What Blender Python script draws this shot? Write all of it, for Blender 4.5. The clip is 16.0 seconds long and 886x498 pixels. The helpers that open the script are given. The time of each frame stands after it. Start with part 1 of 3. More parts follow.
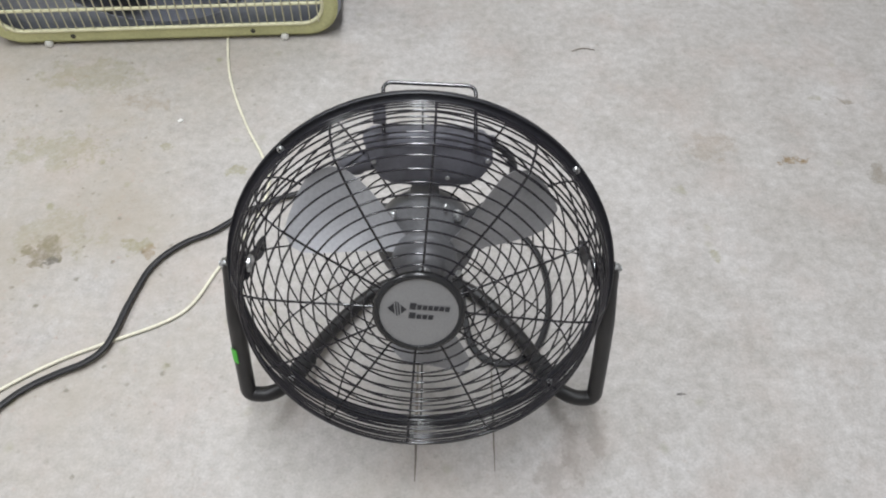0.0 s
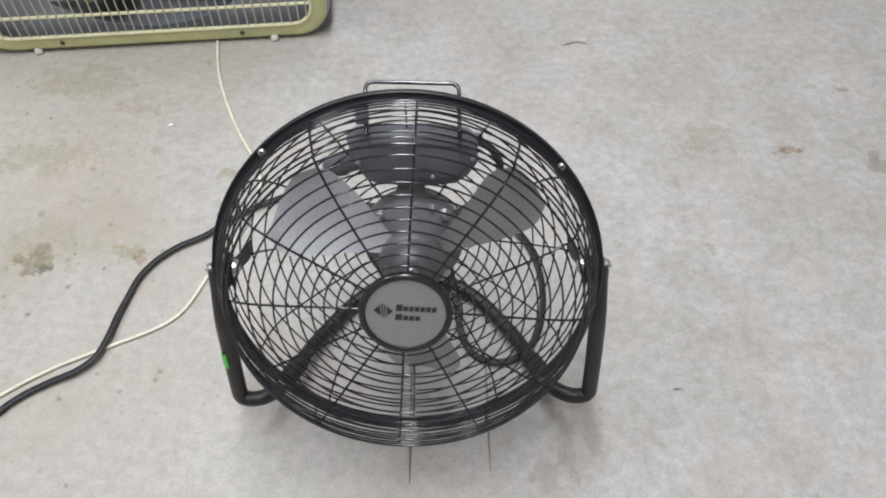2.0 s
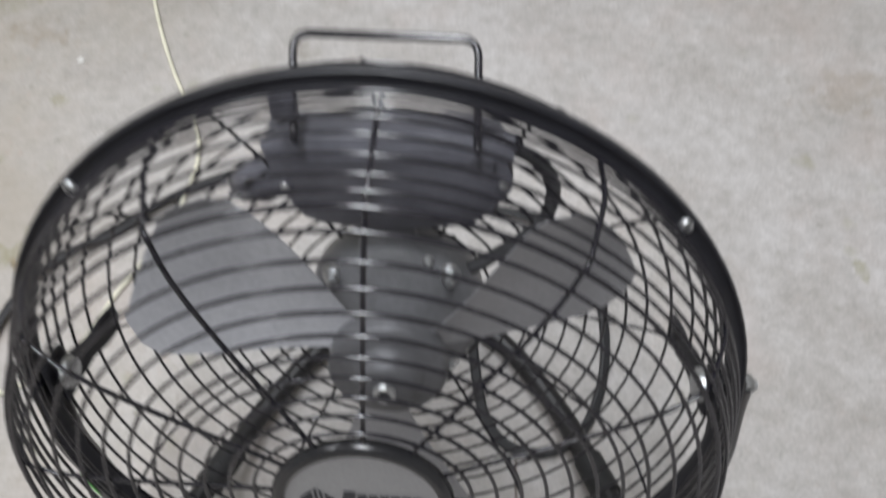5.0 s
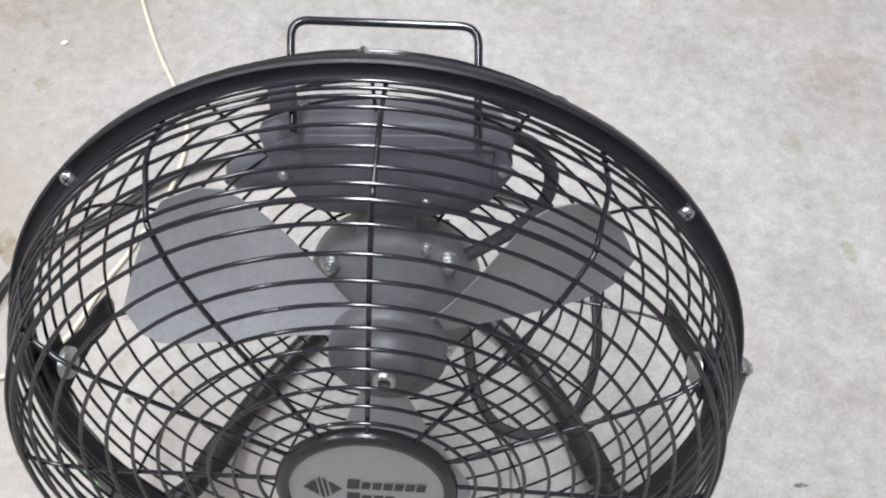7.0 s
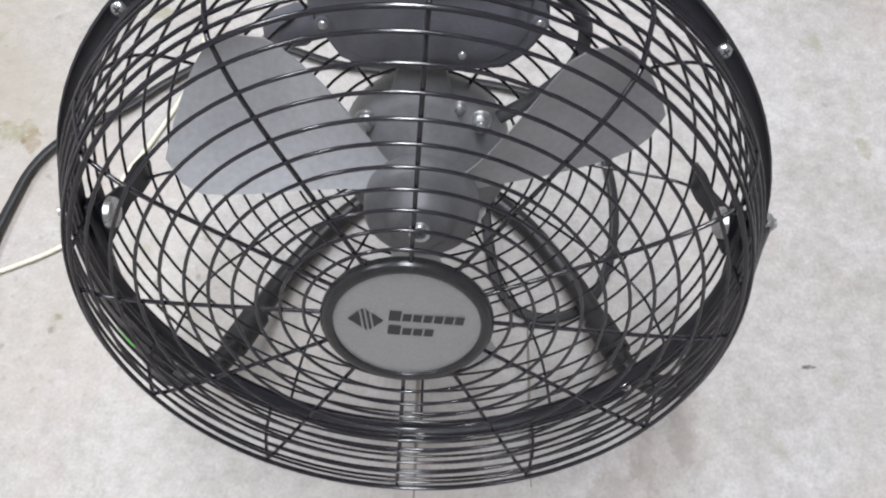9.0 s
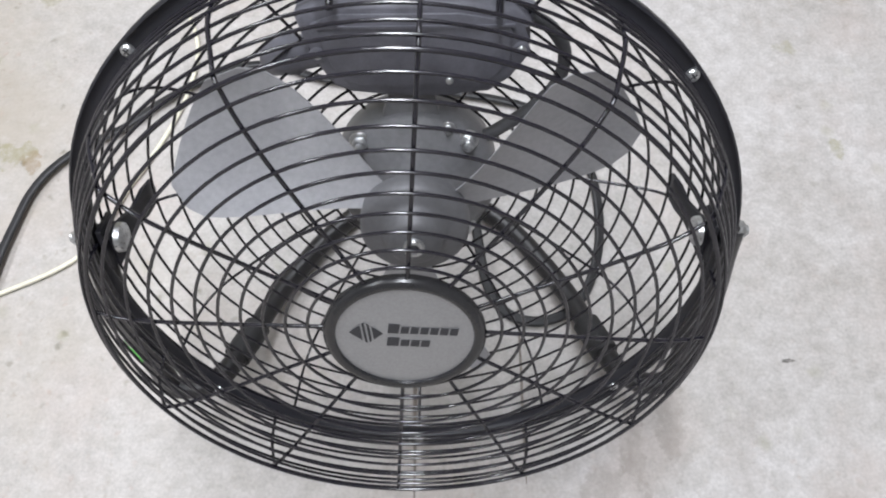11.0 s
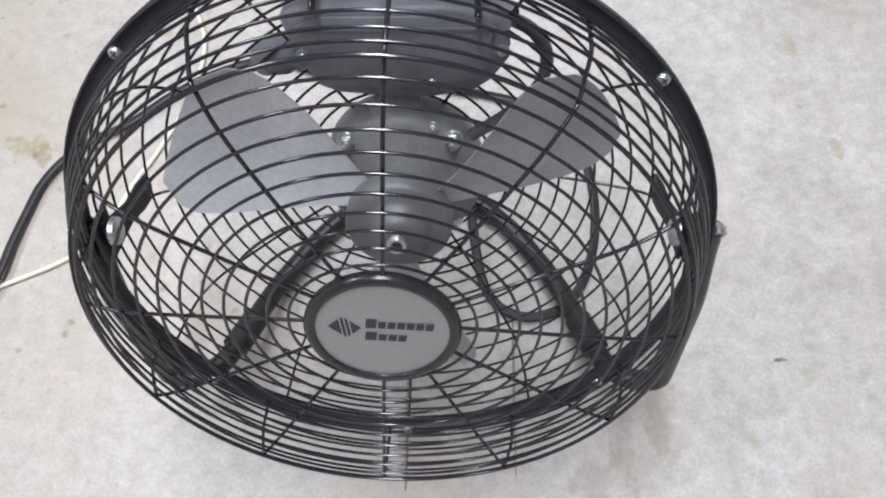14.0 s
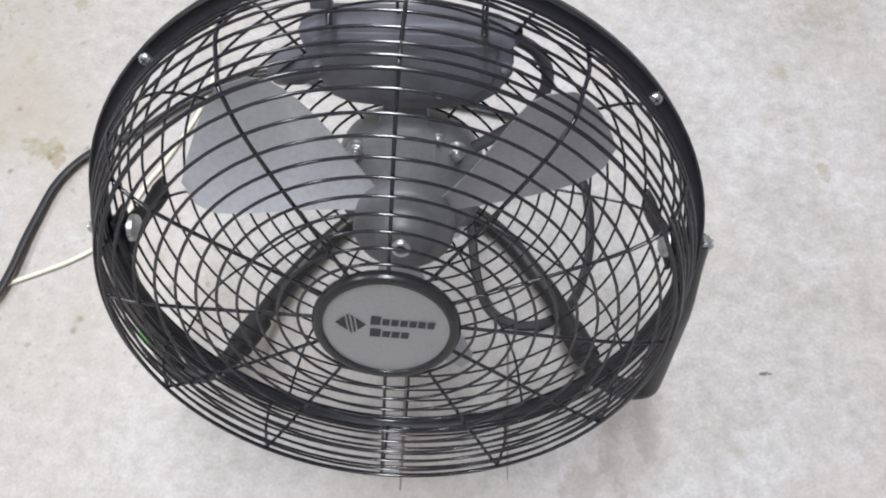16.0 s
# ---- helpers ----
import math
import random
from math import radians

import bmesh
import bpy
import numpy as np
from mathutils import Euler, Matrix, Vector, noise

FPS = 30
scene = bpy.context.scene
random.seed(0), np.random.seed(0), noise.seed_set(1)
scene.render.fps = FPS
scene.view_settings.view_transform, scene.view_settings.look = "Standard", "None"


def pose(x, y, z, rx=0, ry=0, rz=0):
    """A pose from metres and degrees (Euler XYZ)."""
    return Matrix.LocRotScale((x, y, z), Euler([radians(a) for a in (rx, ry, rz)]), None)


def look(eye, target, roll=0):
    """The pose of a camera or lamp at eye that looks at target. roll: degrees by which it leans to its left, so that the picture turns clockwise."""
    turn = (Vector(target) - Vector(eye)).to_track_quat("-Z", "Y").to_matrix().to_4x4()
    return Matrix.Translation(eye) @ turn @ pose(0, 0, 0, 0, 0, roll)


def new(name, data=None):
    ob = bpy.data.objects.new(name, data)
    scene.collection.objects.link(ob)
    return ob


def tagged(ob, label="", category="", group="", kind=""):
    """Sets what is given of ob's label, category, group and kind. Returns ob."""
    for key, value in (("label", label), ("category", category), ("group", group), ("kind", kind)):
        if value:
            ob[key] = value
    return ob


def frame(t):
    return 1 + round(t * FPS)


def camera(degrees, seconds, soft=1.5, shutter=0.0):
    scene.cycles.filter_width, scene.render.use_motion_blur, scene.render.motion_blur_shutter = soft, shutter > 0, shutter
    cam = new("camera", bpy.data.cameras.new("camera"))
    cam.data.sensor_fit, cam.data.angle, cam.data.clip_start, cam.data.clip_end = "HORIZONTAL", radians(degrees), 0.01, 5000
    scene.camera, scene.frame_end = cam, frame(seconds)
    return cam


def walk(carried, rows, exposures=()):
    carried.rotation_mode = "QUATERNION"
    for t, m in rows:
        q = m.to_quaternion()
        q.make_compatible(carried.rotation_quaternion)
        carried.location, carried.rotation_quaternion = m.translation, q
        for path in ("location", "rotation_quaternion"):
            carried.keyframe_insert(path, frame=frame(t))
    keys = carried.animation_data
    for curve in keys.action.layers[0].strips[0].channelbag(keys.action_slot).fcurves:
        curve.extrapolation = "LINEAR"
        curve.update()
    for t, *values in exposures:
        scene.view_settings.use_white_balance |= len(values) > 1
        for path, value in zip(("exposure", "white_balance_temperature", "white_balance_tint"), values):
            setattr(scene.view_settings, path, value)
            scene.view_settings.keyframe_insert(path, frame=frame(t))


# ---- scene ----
cam = camera(60.88, 16.0, soft=2.0, shutter=0.6)
PATH = [
    (0, (0.0154, -0.3629, 0.8497), (0.021, 0.0541, 0.2875), 1.38),
    (0.5, (0.0187, -0.3634, 0.8479), (0.0237, 0.0521, 0.2846), 0.86),
    (1, (0.0199, -0.3649, 0.847), (0.0236, 0.0502, 0.2833), 0.69),
    (1.5, (0.0225, -0.3648, 0.8478), (0.0215, 0.049, 0.2833), 0.07),
    (2, (0.0338, -0.3563, 0.8455), (0.0339, 0.0584, 0.2816), -0.55),
    (2.3, (0.0443, -0.3476, 0.8423), (0.0247, 0.0629, 0.2756), -0.63),
    (2.5, (0.0548, -0.3331, 0.8422), (0.0242, 0.0808, 0.2785), -0.90),
    (2.7, (0.0574, -0.3164, 0.8335), (0.0169, 0.0591, 0.2441), -0.81),
    (2.8, (0.0566, -0.3029, 0.8288), (0.0292, 0.0848, 0.2466), 1.08),
    (3, (0.0508, -0.2777, 0.8195), (-0.0032, 0.1168, 0.2438), -4.39),
    (3.2, (0.0443, -0.249, 0.8113), (-0.0014, 0.1463, 0.2353), -5.04),
    (3.5, (0.0299, -0.2036, 0.8055), (-0.0045, 0.2145, 0.2451), -4.27),
    (3.7, (0.022, -0.1817, 0.7917), (0.0132, 0.2335, 0.2282), -3.33),
    (4, (0.01, -0.1524, 0.7659), (0.0106, 0.2425, 0.1879), -1.41),
    (4.2, (0.0134, -0.1347, 0.7446), (0.0148, 0.2503, 0.16), -0.53),
    (4.5, (0.0318, -0.1046, 0.71), (0.0187, 0.2826, 0.1269), -1.85),
    (4.7, (0.0408, -0.0835, 0.6772), (0.008, 0.2873, 0.0843), -3.75),
    (5, (0.0498, -0.0681, 0.6286), (0.0204, 0.2696, 0.0162), -3.62),
    (5.2, (0.0545, -0.068, 0.6098), (0.0202, 0.2488, -0.0135), -5.41),
    (7.3, (0.0409, -0.0641, 0.6336), (0.0297, 0.2572, 0.0118), -1.33),
    (7.5, (0.0419, -0.0639, 0.634), (0.0319, 0.2567, 0.0119), -1.15),
    (8, (0.0439, -0.0638, 0.6327), (0.0358, 0.2542, 0.0091), -1.06),
    (8.2, (0.0414, -0.0702, 0.6292), (0.0339, 0.2428, 0.0031), -0.77),
    (8.5, (0.0329, -0.0878, 0.6233), (0.0226, 0.2065, -0.0117), -0.82),
    (8.7, (0.0283, -0.1003, 0.6199), (0.0168, 0.1879, -0.018), -0.69),
    (9, (0.0231, -0.1139, 0.6204), (0.0111, 0.1606, -0.0234), -1.28),
    (9.2, (0.0245, -0.1129, 0.6253), (0.009, 0.158, -0.02), -2.40),
    (11.3, (0.0207, -0.1169, 0.6506), (0.0178, 0.1576, 0.0067), -1.18),
    (11.5, (0.0193, -0.1233, 0.6545), (0.0088, 0.1561, 0.0128), -1.63),
    (12, (0.0226, -0.1219, 0.6617), (0.0111, 0.1601, 0.0211), -1.95),
    (12.5, (0.0262, -0.124, 0.6602), (0.0128, 0.1531, 0.0175), -2.10),
    (13, (0.029, -0.1218, 0.6584), (0.0144, 0.1518, 0.0142), -2.16),
    (13.5, (0.0348, -0.1148, 0.6571), (0.0123, 0.1511, 0.01), -3.13),
    (14, (0.0458, -0.1166, 0.6572), (0.022, 0.1497, 0.0102), -4.63),
    (14.5, (0.0382, -0.1209, 0.6689), (0.0122, 0.1548, 0.026), -4.85),
    (15, (0.036, -0.1265, 0.6768), (0.0131, 0.1514, 0.0348), -4.32),
    (15.5, (0.0374, -0.1288, 0.6792), (0.017, 0.1469, 0.0361), -3.80),
    (16, (0.0429, -0.1335, 0.6767), (0.0228, 0.1479, 0.0361), -2.07),
]
EXPOSURES = [(0, 0.005, 6310, 10), (4.1, 0.005, 6310, 10), (4.5, -0.09, 6310, 10), (5.0, -0.15, 6300, 11), (5.2, -0.15, 6300, 11), (7.3, 0.27, 6210, 12), (16, 0.29, 6190, 12)]
walk(cam, [(t, look(e, g, r)) for t, e, g, r in PATH], EXPOSURES)

# ---- light: a closed garage with a long ceiling tube fixture ----
world = bpy.data.worlds.new("world")
scene.world = world
world.use_nodes = True
world.node_tree.nodes["Background"].inputs[0].default_value = (0.5, 0.55, 0.6, 1)
world.node_tree.nodes["Background"].inputs[1].default_value = 0.05


def area(name, m, sx, sy, watts, colour):
    d = bpy.data.lights.new(name, "AREA")
    d.shape, d.size, d.size_y, d.energy, d.color = "RECTANGLE", sx, sy, watts, colour
    o = new(name, d)
    o.matrix_world = m
    return o


area("tube_light", pose(-0.06, 0.15, 2.52), 0.26, 2.4, 60, (0.965, 0.985, 1.0))
area("tube_light", pose(-1.55, 0.35, 2.52), 0.16, 2.4, 31, (0.965, 0.985, 1.0))


# ---- materials ----
def node_mat(name):
    m = bpy.data.materials.new(name)
    m.use_nodes = True
    nt = m.node_tree
    return m, nt, nt.nodes["Principled BSDF"]


def link(nt, a, b):
    nt.links.new(a, b)


def noise_tex(nt, scale, detail=4.0, rough=0.55, coord=None):
    n = nt.nodes.new("ShaderNodeTexNoise")
    n.inputs["Scale"].default_value, n.inputs["Detail"].default_value, n.inputs["Roughness"].default_value = scale, detail, rough
    if coord is None:
        g = nt.nodes.new("ShaderNodeNewGeometry")
        coord = g.outputs["Position"]
    link(nt, coord, n.inputs["Vector"])
    return n


def ramp(nt, src, lo, hi, c0=(0, 0, 0, 1), c1=(1, 1, 1, 1)):
    r = nt.nodes.new("ShaderNodeValToRGB")
    e = r.color_ramp.elements
    e[0].position, e[1].position, e[0].color, e[1].color = lo, hi, c0, c1
    link(nt, src, r.inputs[0])
    return r.outputs[0]


def mix(nt, fac, a, b, mode="MIX"):
    m = nt.nodes.new("ShaderNodeMix")
    m.data_type, m.blend_type = "RGBA", mode
    for key, v in (("Factor", fac), ("A", a), ("B", b)):
        s = [i for i in m.inputs if i.name == key and i.type == ("VALUE" if key == "Factor" else "RGBA")][0]
        if isinstance(v, (int, float, tuple)):
            s.default_value = v
        else:
            link(nt, v, s)
    return [o for o in m.outputs if o.type == "RGBA"][0]


def calc(nt, op, a, b=0.0):
    m = nt.nodes.new("ShaderNodeMath")
    m.operation = op
    for i, v in enumerate((a, b)):
        if isinstance(v, (int, float)):
            m.inputs[i].default_value = v
        else:
            link(nt, v, m.inputs[i])
    return m.outputs[0]


def bump(nt, bsdf, height, strength, dist):
    b = nt.nodes.new("ShaderNodeBump")
    b.inputs["Strength"].default_value, b.inputs["Distance"].default_value = strength, dist
    link(nt, height, b.inputs["Height"])
    link(nt, b.outputs[0], bsdf.inputs["Normal"])


def surface(name, base, rough=0.5, metal=0.0, vary=0.15, scale=30.0, grain=250.0, relief=0.0, spec=0.5, coat=0.0):
    m, nt, b = node_mat(name)
    big, fine = noise_tex(nt, scale), noise_tex(nt, grain, 3.0)
    dark = tuple(c * (1 - vary) for c in base) + (1,)
    lite = tuple(min(1, c * (1 + vary)) for c in base) + (1,)
    col = ramp(nt, big.outputs[0], 0.3, 0.7, dark, lite)
    tint = ramp(nt, fine.outputs[0], 0.25, 0.75, (0.88, 0.88, 0.88, 1), (1.08, 1.08, 1.08, 1))
    link(nt, mix(nt, 1.0, col, tint, "MULTIPLY"), b.inputs["Base Color"])
    r = calc(nt, "ADD", calc(nt, "MULTIPLY", fine.outputs[0], 0.2), rough - 0.1)
    link(nt, r, b.inputs["Roughness"])
    b.inputs["Metallic"].default_value = metal
    b.inputs["Specular IOR Level"].default_value = spec
    b.inputs["Coat Weight"].default_value = coat
    if relief:
        bump(nt, b, fine.outputs[0], relief, 0.001)
    return m


def concrete():
    m, nt, b = node_mat("worn_concrete")
    geo = nt.nodes.new("ShaderNodeNewGeometry")
    pos = geo.outputs["Position"]
    cloud = noise_tex(nt, 2.6, 5.0, 0.6, pos)
    mid = noise_tex(nt, 11.0, 6.0, 0.62, pos)
    fine = noise_tex(nt, 70.0, 5.0, 0.65, pos)
    grit = noise_tex(nt, 320.0, 3.0, 0.6, pos)
    col = ramp(nt, cloud.outputs[0], 0.32, 0.68, (0.495, 0.474, 0.458, 1), (0.555, 0.538, 0.535, 1))
    col = mix(nt, 1.0, col, ramp(nt, mid.outputs[0], 0.3, 0.7, (0.90, 0.885, 0.865, 1), (1.06, 1.06, 1.06, 1)), "MULTIPLY")
    col = mix(nt, 1.0, col, ramp(nt, fine.outputs[0], 0.3, 0.7, (0.81, 0.80, 0.78, 1), (1.10, 1.10, 1.10, 1)), "MULTIPLY")
    col = mix(nt, 1.0, col, ramp(nt, grit.outputs[0], 0.28, 0.66, (0.85, 0.85, 0.85, 1), (1.05, 1.05, 1.05, 1)), "MULTIPLY")
    # algae film growing towards one side of the slab, in ragged patches, and pinkish patches
    film = noise_tex(nt, 5.5, 7.0, 0.68, pos)
    sep = nt.nodes.new("ShaderNodeSeparateXYZ")
    link(nt, pos, sep.inputs[0])
    edge = calc(nt, "MULTIPLY", calc(nt, "SUBTRACT", noise_tex(nt, 0.9, 4.0, 0.6, pos).outputs[0], 0.5), 3.0)
    side = calc(nt, "MULTIPLY", calc(nt, "ADD", calc(nt, "SUBTRACT", 0.05, sep.outputs[0]), edge), 1.6)
    clamp = nt.nodes.new("ShaderNodeClamp")
    link(nt, side, clamp.inputs[0])
    patch = ramp(nt, film.outputs[0], 0.36, 0.62)
    col = mix(nt, calc(nt, "MULTIPLY", calc(nt, "MULTIPLY", patch, clamp.outputs[0]), 0.85), col, (0.400, 0.352, 0.290, 1))
    pink = noise_tex(nt, 8.0, 6.0, 0.62, pos)
    col = mix(nt, calc(nt, "MULTIPLY", ramp(nt, pink.outputs[0], 0.50, 0.66), 0.22), col, (0.53, 0.43, 0.385, 1))
    # trowel smears drawn out along x, and pale scuffs
    stretch = nt.nodes.new("ShaderNodeVectorMath")
    stretch.operation = "MULTIPLY"
    link(nt, pos, stretch.inputs[0])
    stretch.inputs[1].default_value = (1.0, 1.5, 1.0)
    smear = noise_tex(nt, 18.0, 6.0, 0.65, stretch.outputs[0])
    col = mix(nt, 1.0, col, ramp(nt, smear.outputs[0], 0.35, 0.65, (0.955, 0.95, 0.94, 1), (1.03, 1.03, 1.03, 1)), "MULTIPLY")
    scuff = noise_tex(nt, 32.0, 6.0, 0.7, stretch.outputs[0])
    col = mix(nt, calc(nt, "MULTIPLY", ramp(nt, scuff.outputs[0], 0.60, 0.72), 0.22), col, (0.66, 0.65, 0.64, 1))
    # small dark pits and mossy specks of uneven size, thicker in some areas
    warp = nt.nodes.new("ShaderNodeVectorMath")
    warp.operation = "ADD"
    link(nt, pos, warp.inputs[0])
    wob = nt.nodes.new("ShaderNodeVectorMath")
    wob.operation = "SCALE"
    link(nt, noise_tex(nt, 90.0, 3.0, 0.6, pos).outputs["Color"], wob.inputs[0])
    wob.inputs["Scale"].default_value = 0.011
    link(nt, wob.outputs[0], warp.inputs[1])
    hole = 0.0
    for size, lo, hi, g0, g1, k, c in ((26.0, 0.03, 0.11, 0.47, 0.56, 0.55, (0.21, 0.195, 0.15, 1)), (52.0, 0.06, 0.16, 0.54, 0.64, 0.42, (0.26, 0.235, 0.18, 1)), (17.0, 0.05, 0.14, 0.52, 0.60, 0.45, (0.27, 0.26, 0.14, 1)), (95.0, 0.08, 0.24, 0.42, 0.60, 0.36, (0.35, 0.30, 0.25, 1)), (60.0, 0.06, 0.20, 0.46, 0.58, 0.30, (0.44, 0.34, 0.29, 1))):
        pits = nt.nodes.new("ShaderNodeTexVoronoi")
        pits.voronoi_dimensions = "2D"
        pits.inputs["Scale"].default_value = size
        pits.inputs["Randomness"].default_value = 1.0
        link(nt, warp.outputs[0], pits.inputs["Vector"])
        tone = nt.nodes.new("ShaderNodeSeparateXYZ")
        link(nt, pits.outputs["Color"], tone.inputs[0])
        some = ramp(nt, tone.outputs[0], 0.3, 0.8)
        gate = noise_tex(nt, 3.5 + size * 0.1, 3.0, 0.55, pos)
        dot = calc(nt, "MULTIPLY", calc(nt, "MULTIPLY", ramp(nt, pits.outputs["Distance"], lo, hi, (1, 1, 1, 1), (0, 0, 0, 1)), some), ramp(nt, gate.outputs[0], g0, g1))
        dot = calc(nt, "MULTIPLY", dot, calc(nt, "ADD", calc(nt, "MULTIPLY", clamp.outputs[0], 0.75), 0.38))
        col = mix(nt, calc(nt, "MULTIPLY", dot, k * 1.5), col, c)
        hole = calc(nt, "MAXIMUM", hole, dot)
    # individual stains and painted shade: x, y, radius x, radius y, strength, colour
    rag = noise_tex(nt, 45.0, 5.0, 0.7, pos)
    soft = noise_tex(nt, 14.0, 4.0, 0.6, pos)
    blot = ramp(nt, noise_tex(nt, 85.0, 5.0, 0.7, pos).outputs[0], 0.36, 0.58, (0.45, 0.45, 0.45, 1), (1.15, 1.15, 1.15, 1))
    for x, y, rx, ry, k, c in STAINS_AND_SHADE:
        mp = nt.nodes.new("ShaderNodeVectorMath")
        mp.operation = "SUBTRACT"
        link(nt, pos, mp.inputs[0])
        mp.inputs[1].default_value = (x, y, 0)
        sc = nt.nodes.new("ShaderNodeVectorMath")
        sc.operation = "MULTIPLY"
        link(nt, mp.outputs[0], sc.inputs[0])
        sc.inputs[1].default_value = (1 / rx, 1 / ry, 0)
        ln = nt.nodes.new("ShaderNodeVectorMath")
        ln.operation = "LENGTH"
        link(nt, sc.outputs[0], ln.inputs[0])
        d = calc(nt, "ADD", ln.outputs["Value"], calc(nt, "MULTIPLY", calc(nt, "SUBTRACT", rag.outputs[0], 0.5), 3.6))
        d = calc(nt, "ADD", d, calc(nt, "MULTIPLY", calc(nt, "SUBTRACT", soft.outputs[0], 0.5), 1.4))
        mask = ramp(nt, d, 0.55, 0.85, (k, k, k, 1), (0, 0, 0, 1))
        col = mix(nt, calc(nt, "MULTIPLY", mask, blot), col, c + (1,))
    link(nt, col, b.inputs["Base Color"])
    link(nt, ramp(nt, mid.outputs[0], 0.3, 0.7, (0.40, 0.40, 0.40, 1), (0.64, 0.64, 0.64, 1)), b.inputs["Roughness"])
    b.inputs["Specular IOR Level"].default_value = 0.5
    h = calc(nt, "ADD", calc(nt, "MULTIPLY", fine.outputs[0], 0.6), calc(nt, "MULTIPLY", grit.outputs[0], 0.35))
    bump(nt, b, calc(nt, "SUBTRACT", h, calc(nt, "MULTIPLY", hole, 0.8)), 0.25, 0.0015)
    return m


BROWN, OLIVE, RUST = (0.20, 0.165, 0.11), (0.27, 0.25, 0.13), (0.24, 0.16, 0.07)
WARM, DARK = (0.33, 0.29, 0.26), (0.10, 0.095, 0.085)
STAINS_AND_SHADE = [
    (-0.527, 0.252, 0.034, 0.028, 0.75, BROWN), (-0.515, 0.238, 0.014, 0.010, 0.6, DARK), (-0.525, 0.285, 0.08, 0.05, 0.28, OLIVE), (-0.405, 0.268, 0.024, 0.018, 0.6, OLIVE),
    (-0.385, 0.255, 0.016, 0.012, 0.5, RUST), (-0.58, 0.448, 0.10, 0.05, 0.38, OLIVE), (-0.56, 0.62, 0.11, 0.045, 0.34, OLIVE), (-0.46, 0.56, 0.05, 0.03, 0.25, RUST),
    (-0.289, 0.412, 0.02, 0.014, 0.55, OLIVE), (0.564, 0.446, 0.022, 0.013, 0.8, RUST), (0.566, 0.447, 0.008, 0.006, 0.7, (0.55, 0.5, 0.42)), (0.683, 0.582, 0.020, 0.012, 0.5, BROWN),
    (0.640, 0.590, 0.014, 0.010, 0.35, OLIVE), (0.436, 0.472, 0.06, 0.035, 0.24, RUST), (0.690, 0.419, 0.020, 0.030, 0.45, BROWN), (0.378, 0.383, 0.016, 0.012, 0.35, OLIVE),
    # WARM entries: brown streaks with the shadow by the right foot painted in
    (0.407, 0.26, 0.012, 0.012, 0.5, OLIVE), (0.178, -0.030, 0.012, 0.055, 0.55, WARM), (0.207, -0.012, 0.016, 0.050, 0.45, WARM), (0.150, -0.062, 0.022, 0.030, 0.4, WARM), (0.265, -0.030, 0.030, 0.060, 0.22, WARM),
    (0.3185, 0.0495, 0.008, 0.004, 0.95, DARK), (-0.145, 0.529, 0.02, 0.016, 0.3, BROWN), (-0.408, 0.46, 0.016, 0.012, 0.5, OLIVE),
]

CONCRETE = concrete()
WALL = surface("painted_wall", (0.72, 0.71, 0.68), 0.7, vary=0.05, scale=1.5, grain=60)
BLACK = surface("black_enamel_steel", (0.015, 0.015, 0.020), 0.42, vary=0.25, scale=40, grain=400, spec=0.5)
WIRE = surface("black_coated_wire", (0.012, 0.011, 0.017), 0.15, vary=0.2, scale=60, grain=500, spec=0.8)
TUBE = surface("black_tube_steel", (0.018, 0.017, 0.018), 0.40, vary=0.25, scale=35, grain=400)
GLOSS = surface("glossy_black_moulding", (0.020, 0.020, 0.022), 0.22, vary=0.2, scale=50, grain=400, spec=0.6)
PLASTIC = surface("black_plastic", (0.145, 0.145, 0.17), 0.5, vary=0.2, scale=50, grain=600, relief=0.15)
RUBBER = surface("black_rubber", (0.02, 0.02, 0.021), 0.65, vary=0.25, scale=50, grain=500)
SLEEVE = surface("dark_grey_cable_sleeve", (0.085, 0.085, 0.09), 0.6, vary=0.2, scale=80, grain=700)
MOTOR = surface("motor_casing", (0.20, 0.20, 0.21), 0.45, vary=0.2, scale=30, grain=300)
ALU = surface("blade_aluminium", (0.40, 0.40, 0.42), 0.42, 0.25, 0.14, 14, 300)
HUB = surface("dull_hub_aluminium", (0.17, 0.17, 0.18), 0.5, 0.3, 0.18, 25, 300)
STEEL = surface("zinc_plated_steel", (0.62, 0.63, 0.64), 0.3, 0.9, 0.15, 80, 500)
BADGE = surface("brushed_silver_badge", (0.36, 0.36, 0.37), 0.45, 0.55, 0.06, 20, 700)
PRINT = surface("dark_print", (0.03, 0.03, 0.035), 0.5, vary=0.1)
GREEN = surface("green_sticker", (0.10, 0.62, 0.06), 0.5, vary=0.1)
CORD = surface("black_cord_jacket", (0.022, 0.022, 0.024), 0.5, vary=0.2, scale=60, grain=500)
IVORY = surface("ivory_cord_jacket", (0.80, 0.77, 0.62), 0.5, vary=0.1, scale=40, grain=300)
YELLOW = surface("yellow_enamel", (0.58, 0.57, 0.29), 0.4, vary=0.1, scale=14, grain=200, relief=0.05)
CREAM = surface("cream_enamel_wire", (0.86, 0.83, 0.56), 0.4, vary=0.1, scale=30, grain=300)
PALEWIRE = surface("pale_enamel_wire", (0.66, 0.63, 0.46), 0.4, vary=0.12, scale=30, grain=300)
BLUEGREY = surface("blue_grey_enamel", (0.36, 0.38, 0.46), 0.45, vary=0.12, scale=10, grain=200)
CARAMEL = surface("olive_blade_plastic", (0.42, 0.40, 0.27), 0.4, vary=0.1, scale=12, grain=200)
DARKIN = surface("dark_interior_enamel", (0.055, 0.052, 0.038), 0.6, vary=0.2)
